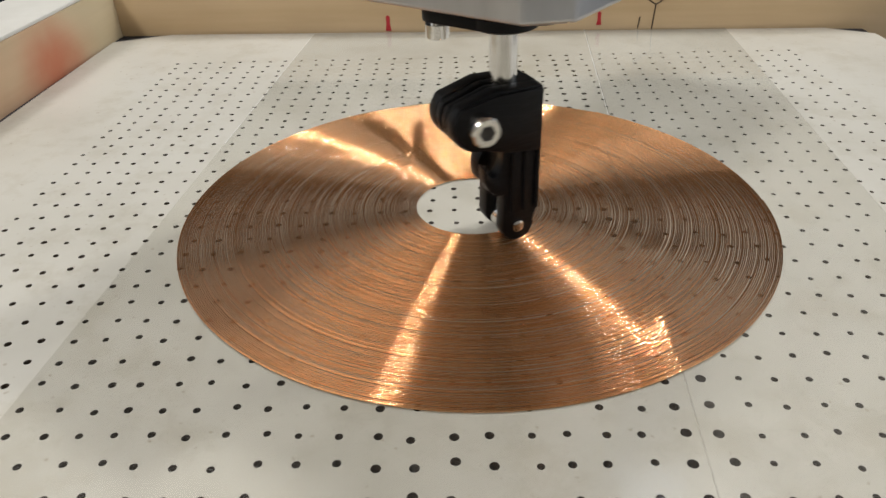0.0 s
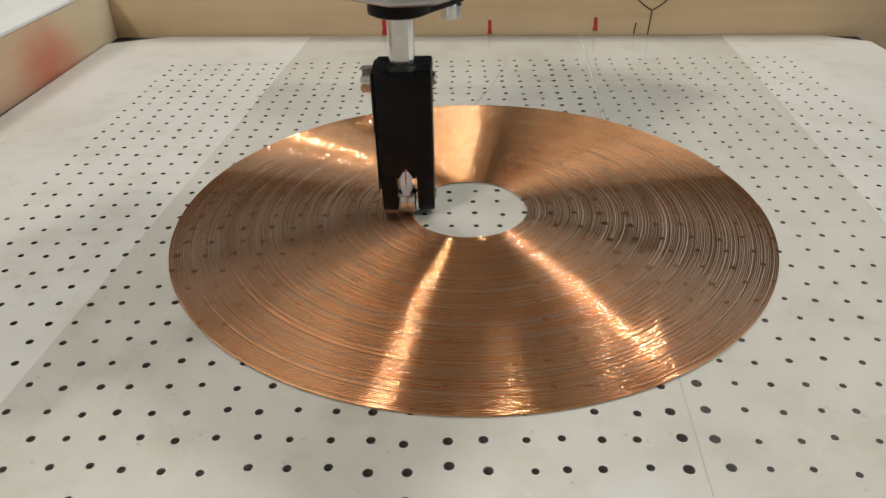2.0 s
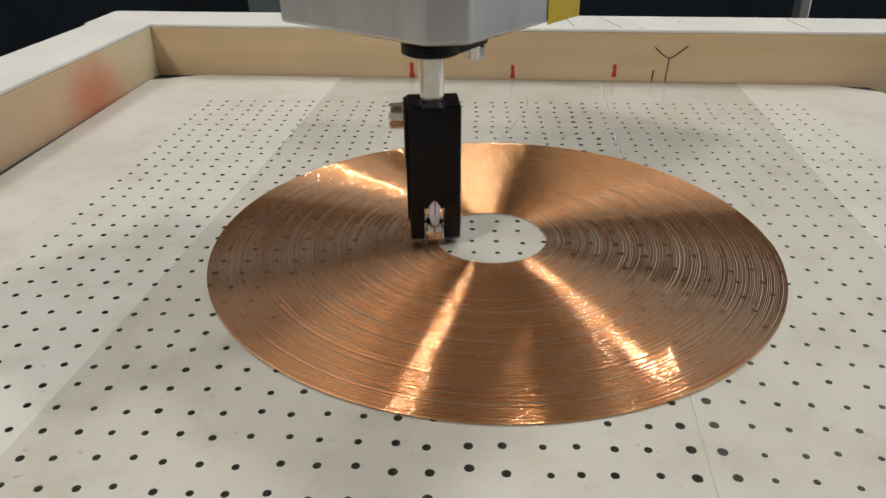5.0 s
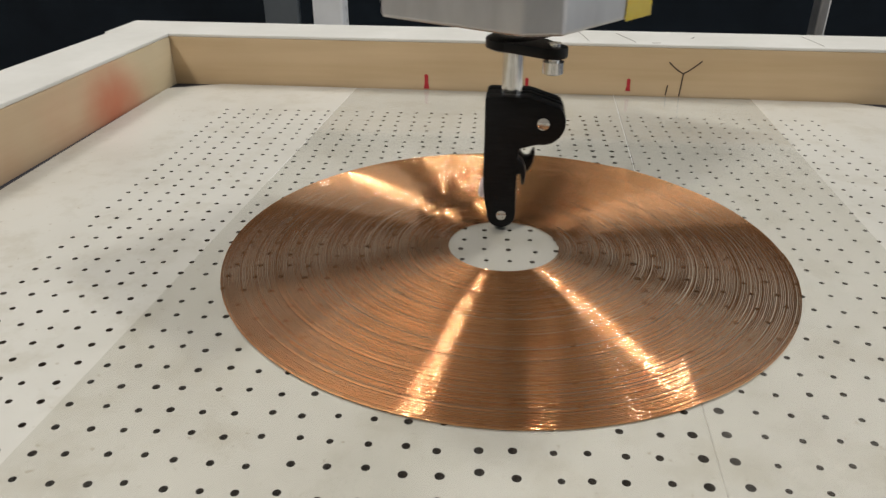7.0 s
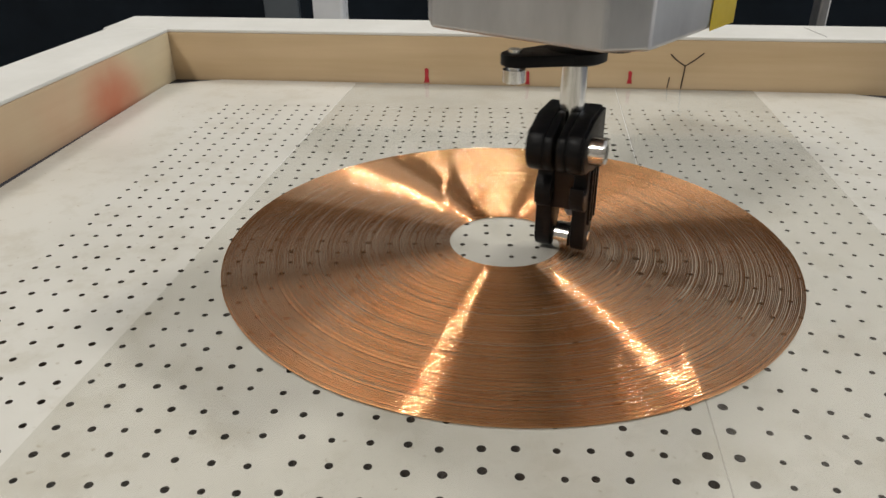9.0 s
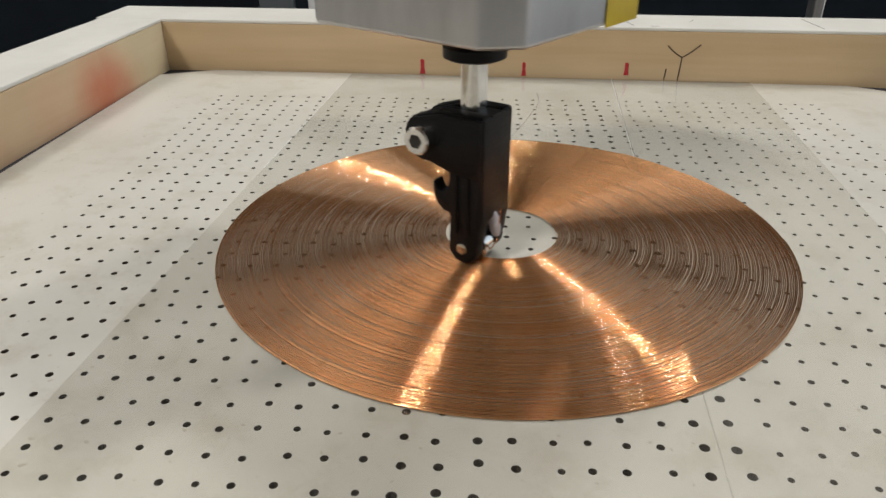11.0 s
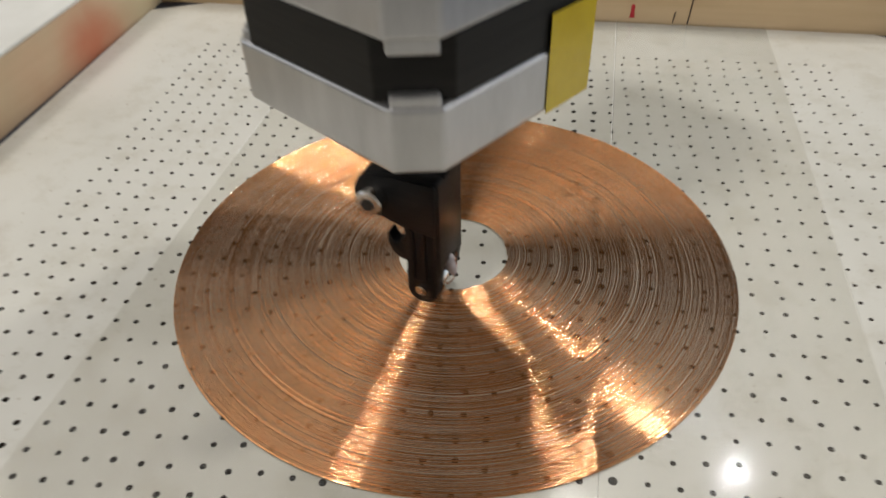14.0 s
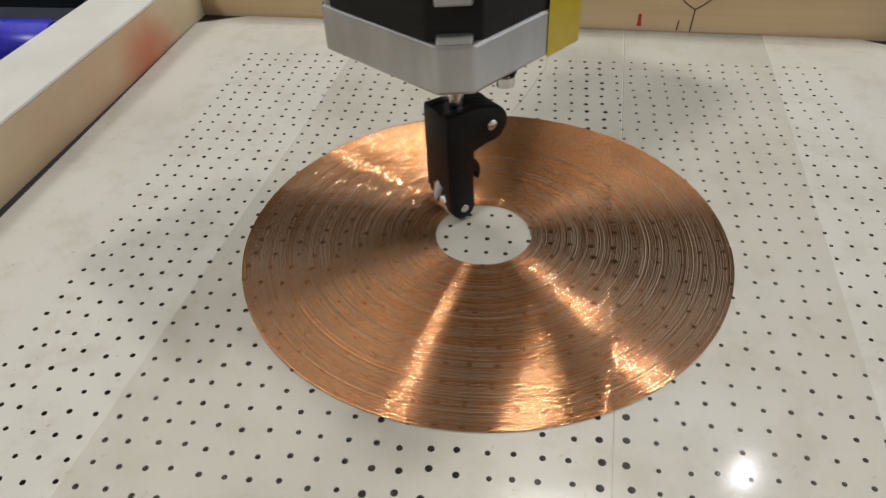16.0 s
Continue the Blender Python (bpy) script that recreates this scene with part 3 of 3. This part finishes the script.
def build_tool():
    """Local axes: x away from the coil's centre, y the way it moves, z up; the shaft's axis is x = y = 0."""
    tool = tagged(new("winding_tool"), "black printed clamp with steel roller pressing copper wire", "tool")
    ear = arc(-0.69, 2.50, 0.47, -80, -225, 14)
    hook_up = [(-0.20, 1.00), (-0.20, 1.08), (-0.34, 1.10), (-0.48, 1.22), (-0.56, 1.40), (-0.58, 1.66), (-0.52, 1.68), (-0.48, 1.54), (-0.41, 1.48), (-0.32, 1.51), (-0.26, 1.60), (-0.22, 1.72)]
    hook_down = [(-0.20, 1.00), (-0.20, 1.36), (-0.26, 1.38), (-0.29, 1.30), (-0.30, 1.14), (-0.34, 1.10), (-0.38, 1.18), (-0.40, 1.40), (-0.36, 1.56), (-0.30, 1.66), (-0.22, 1.72)]
    foot = arc(0.10, 0.42, 0.32, 10, -190, 16)
    cheek = lambda hook: [(0.47, 3.03), (0.50, 2.98), (0.50, 1.0), (0.46, 0.66)] + foot + hook + [(-0.22, 1.92)] + ear + [(-0.40, 3.03)]
    back = [(0.498, 3.01), (0.498, 1.02), (0.44, 0.92), (-0.18, 1.05), (-0.20, 3.01)]
    lug = [(-0.19, 1.98)] + [(y, z + 0.01) for y, z in ear[1:-1]] + [(-0.40, 3.01), (-0.19, 3.01)]
    plate = [(0.46, 2.99), (0.48, 2.94), (0.48, 1.86), (-0.20, 1.93)] + [(-0.69 + (y + 0.69) * 0.96, 2.5 + (z - 2.5) * 0.96) for y, z in ear] + [(-0.38, 2.97)]
    sc = lambda ps: [(y * CM, z * CM) for y, z in ps]
    for lo, hi, hook in ((-0.53, -0.20, hook_down), (0.20, 0.49, hook_up)):
        smooth(part("cheek", prism_bm(sc(cheek(hook)), lo * CM, hi * CM, "x", 0.0004), BLACK_PRINT, tool))
    for lo, hi in ((-0.198, -0.05), (0.05, 0.198)):
        smooth(part("clamp_lug", prism_bm(sc(lug), lo * CM, hi * CM, "x", 0.0002), BLACK_PRINT, tool))
    smooth(part("clamp_core", prism_bm(sc(back), -0.199 * CM, 0.199 * CM, "x"), BLACK_PRINT, tool))
    smooth(part("front_skin", box_bm(-0.50 * CM, 0.47 * CM, 0.492 * CM, 0.506 * CM, 1.02 * CM, 2.98 * CM, 0.00006), BLACK_PRINT, tool))
    smooth(part("side_plate", prism_bm(sc(plate), 0.488 * CM, 0.555 * CM, "x", 0.0003), BLACK_PRINT, tool))
    for y in (-0.04, 0.20, 0.44):
        part("rib", box_bm(0.488 * CM, 0.535 * CM, (y - 0.035) * CM, (y + 0.035) * CM, 0.72 * CM, 1.88 * CM, 0.0001), BLACK_PRINT, tool)
    # roller on its axle
    roller = smooth(part("roller", moved(lathe_bm([(0.0022, -0.0016), (0.0028, -0.0014), (0.0028, 0.0014), (0.0022, 0.0016)], 40, "x"), Matrix.Translation((0, 0.0014, 0.00325))), STEEL, tool, "polished steel guide roller"))
    smooth(part("axle", moved(lathe_bm([(0.0007, -0.0057), (0.0011, -0.0055), (0.0011, 0.0052), (0.0007, 0.0054)], 20, "x"), Matrix.Translation((0, 0.0009, 0.0041))), STEEL, tool))
    # clamp screw with a socket head on the outer side
    at = Matrix.Translation((-0.0003, -0.0070, 0.0250))
    screw = smooth(part("clamp_screw", moved(lathe_bm([(0.0010, -0.0056), (0.0013, -0.0054), (0.0013, 0.0059), (0.0026, 0.0059), (0.0026, 0.0084), (0.0023, 0.0088), (0.0014, 0.0088)], 28, "x"), at), STEEL, tool, "steel socket-head screw"))
    # flat dark hexagon; the shade inside the recess is put in as colour
    part("socket", moved(lathe_bm([(0.0014, 0.00875), (0.0014, 0.00885)], 6, "x"), at), SCREW_DARK, screw)
    # shaft with a flat
    r = 0.24
    flat = [(r * math.cos(a), min(r * math.sin(a), 0.19)) for a in [2 * math.pi * k / 40 for k in range(40)]]
    smooth(part("shaft", prism_bm([(x * CM, y * CM) for x, y in flat], 0.026, MOTOR_Z * CM - 0.001, "z"), STEEL, tool, "polished steel motor shaft"), 30)
    # index lever below the motor
    smooth(part("lever_hub", lathe_bm([(0.0048, 0.0390), (0.0056, 0.0394), (0.0056, 0.0411), (0.0050, 0.0415)], 36), BLACK_PRINT, tool))
    turn = Matrix.Rotation(radians(-138), 4, "Z")
    smooth(part("lever_arm", moved(prism_bm([(0.002, -0.0050), (0.0115, -0.0030)] + arc(0.0115, 0, 0.0030, -80, 80, 8) + [(0.002, 0.0050)], 0.0392, 0.0413, "z", 0.0003), turn), BLACK_PRINT, tool))
    smooth(part("lever_screw", moved(lathe_bm([(0.0014, 0.0360), (0.0021, 0.0363), (0.0021, 0.0385), (0.0012, 0.0385), (0.0012, 0.0420)], 20), turn @ Matrix.Translation((0.0120, 0, 0))), STEEL, tool))
    # resin bead and copper lead above the roller
    smooth(part("wire_guide", moved(lathe_bm([(0.0006, 0.0), (0.0011, 0.0012), (0.0012, 0.0035), (0.0006, 0.0052)], 14), Matrix.Translation((0, 0.0056, 0.0062)) @ Matrix.Rotation(0.25, 4, "X")), GLUE, tool, "milky wire guide"))
    tube("feed_wire", [(0, 0.0062, 0.012), (0, 0.0060, 0.0070), (0, 0.0052, 0.0035), (0, 0.0022, 0.0008)], 0.00014, COPPER, tool)
    return tool


motor = build_motor()
tool = build_tool()

# ---------------------------------------------------------------- beyond the frame


def build_background():
    part_y = 0.62
    post = tagged(new("window_upright"), "pale upright of a window frame behind", "frame", kind="structure")
    part("post", box_bm(-0.192, -0.160, part_y, part_y + 0.03, -0.75, 0.10, 0.003), WHITE_GLOSS, post)
    thin = tagged(part("aluminium_post", box_bm(0.316, 0.326, part_y, part_y + 0.02, -0.75, 0.10, 0.002), ALU), "slim grey aluminium post behind the frame", "post")
    pane = tagged(part("grey_panel", box_bm(-0.243, -0.207, part_y, part_y + 0.012, -0.75, 0.10, 0.002), PANEL), "grey upright panel behind the wooden frame", "panel")
    tagged(part("dark_cabinet", box_bm(-1.7, 1.7, 1.0, 1.5, -0.75, 0.34, 0.005), DARK_WALL), "large dark cabinet behind the bench", "cabinet")
    cloth = part("blue_cloth", prism_bm([(0.100, 0.098), (0.160, 0.098), (0.160, 0.122), (0.100, 0.124)], -0.0195, -0.012, "z", 0.002), CLOTH)
    tagged(cloth, "folded light blue cloth under the board corner", "cloth")
    # blue reel with a wrap beside the frame
    blue = smooth(part("blue_reel", moved(lathe_bm([(0.004, -0.015), (0.0092, -0.015), (0.0102, -0.013), (0.0102, 0.013), (0.0092, 0.015), (0.004, 0.015)], 40, "x"), Matrix.Translation((-0.204, 0.122, -0.0098))), BLUE))
    tagged(blue, "small blue plastic reel lying beside the wooden frame", "reel")
    bm = bmesh.new()
    bmesh.ops.create_icosphere(bm, subdivisions=3, radius=0.012)
    for v in bm.verts:
        v.co = Vector((v.co.x * 1.3, v.co.y, v.co.z * 0.65)) * (1 + 0.35 * noise.noise(v.co * 150))
    wrap = part("plastic_wrap", moved(bm, Matrix.Translation((-0.232, 0.095, -0.012))), CRUMPLE)
    tagged(wrap, "crumpled clear plastic wrap on the bench", "wrap")


build_background()

# ---------------------------------------------------------------- what moves
ORBIT = 1.21
TURN_ROWS = [(0.0, -66.0), (1.0, 60.0), (2.0, 181.0), (3.0, 300.0), (4.0, 426.0), (5.0, 545.5), (7.5, 873.0), (8.0, 934.0), (8.5, 994.0), (9.0, 1061.0), (11.5, 1385.0), (12.0, 1448.0), (15.0, 1815.0), (16.0, 1930.0)]


def angle_at(t):
    ts, vs = zip(*TURN_ROWS)
    w = 0.30
    return float(np.mean(np.interp(np.linspace(max(t - w, 0), min(t + w, 16), 15), ts, vs))) if w < t < 16 - w else float(np.interp(t, ts, vs))


def motions():
    head, body = [], []
    for k in range(129):
        t = k / 8
        a = angle_at(t)
        x, y = ORBIT * CM * math.cos(radians(a)), ORBIT * CM * math.sin(radians(a))
        head.append((t, pose(x, y, 0, 0, 0, a)))
        body.append((t, pose(x, y, 0, 0, 0, 54)))
    walk(tool, head)
    walk(motor, body)


motions()
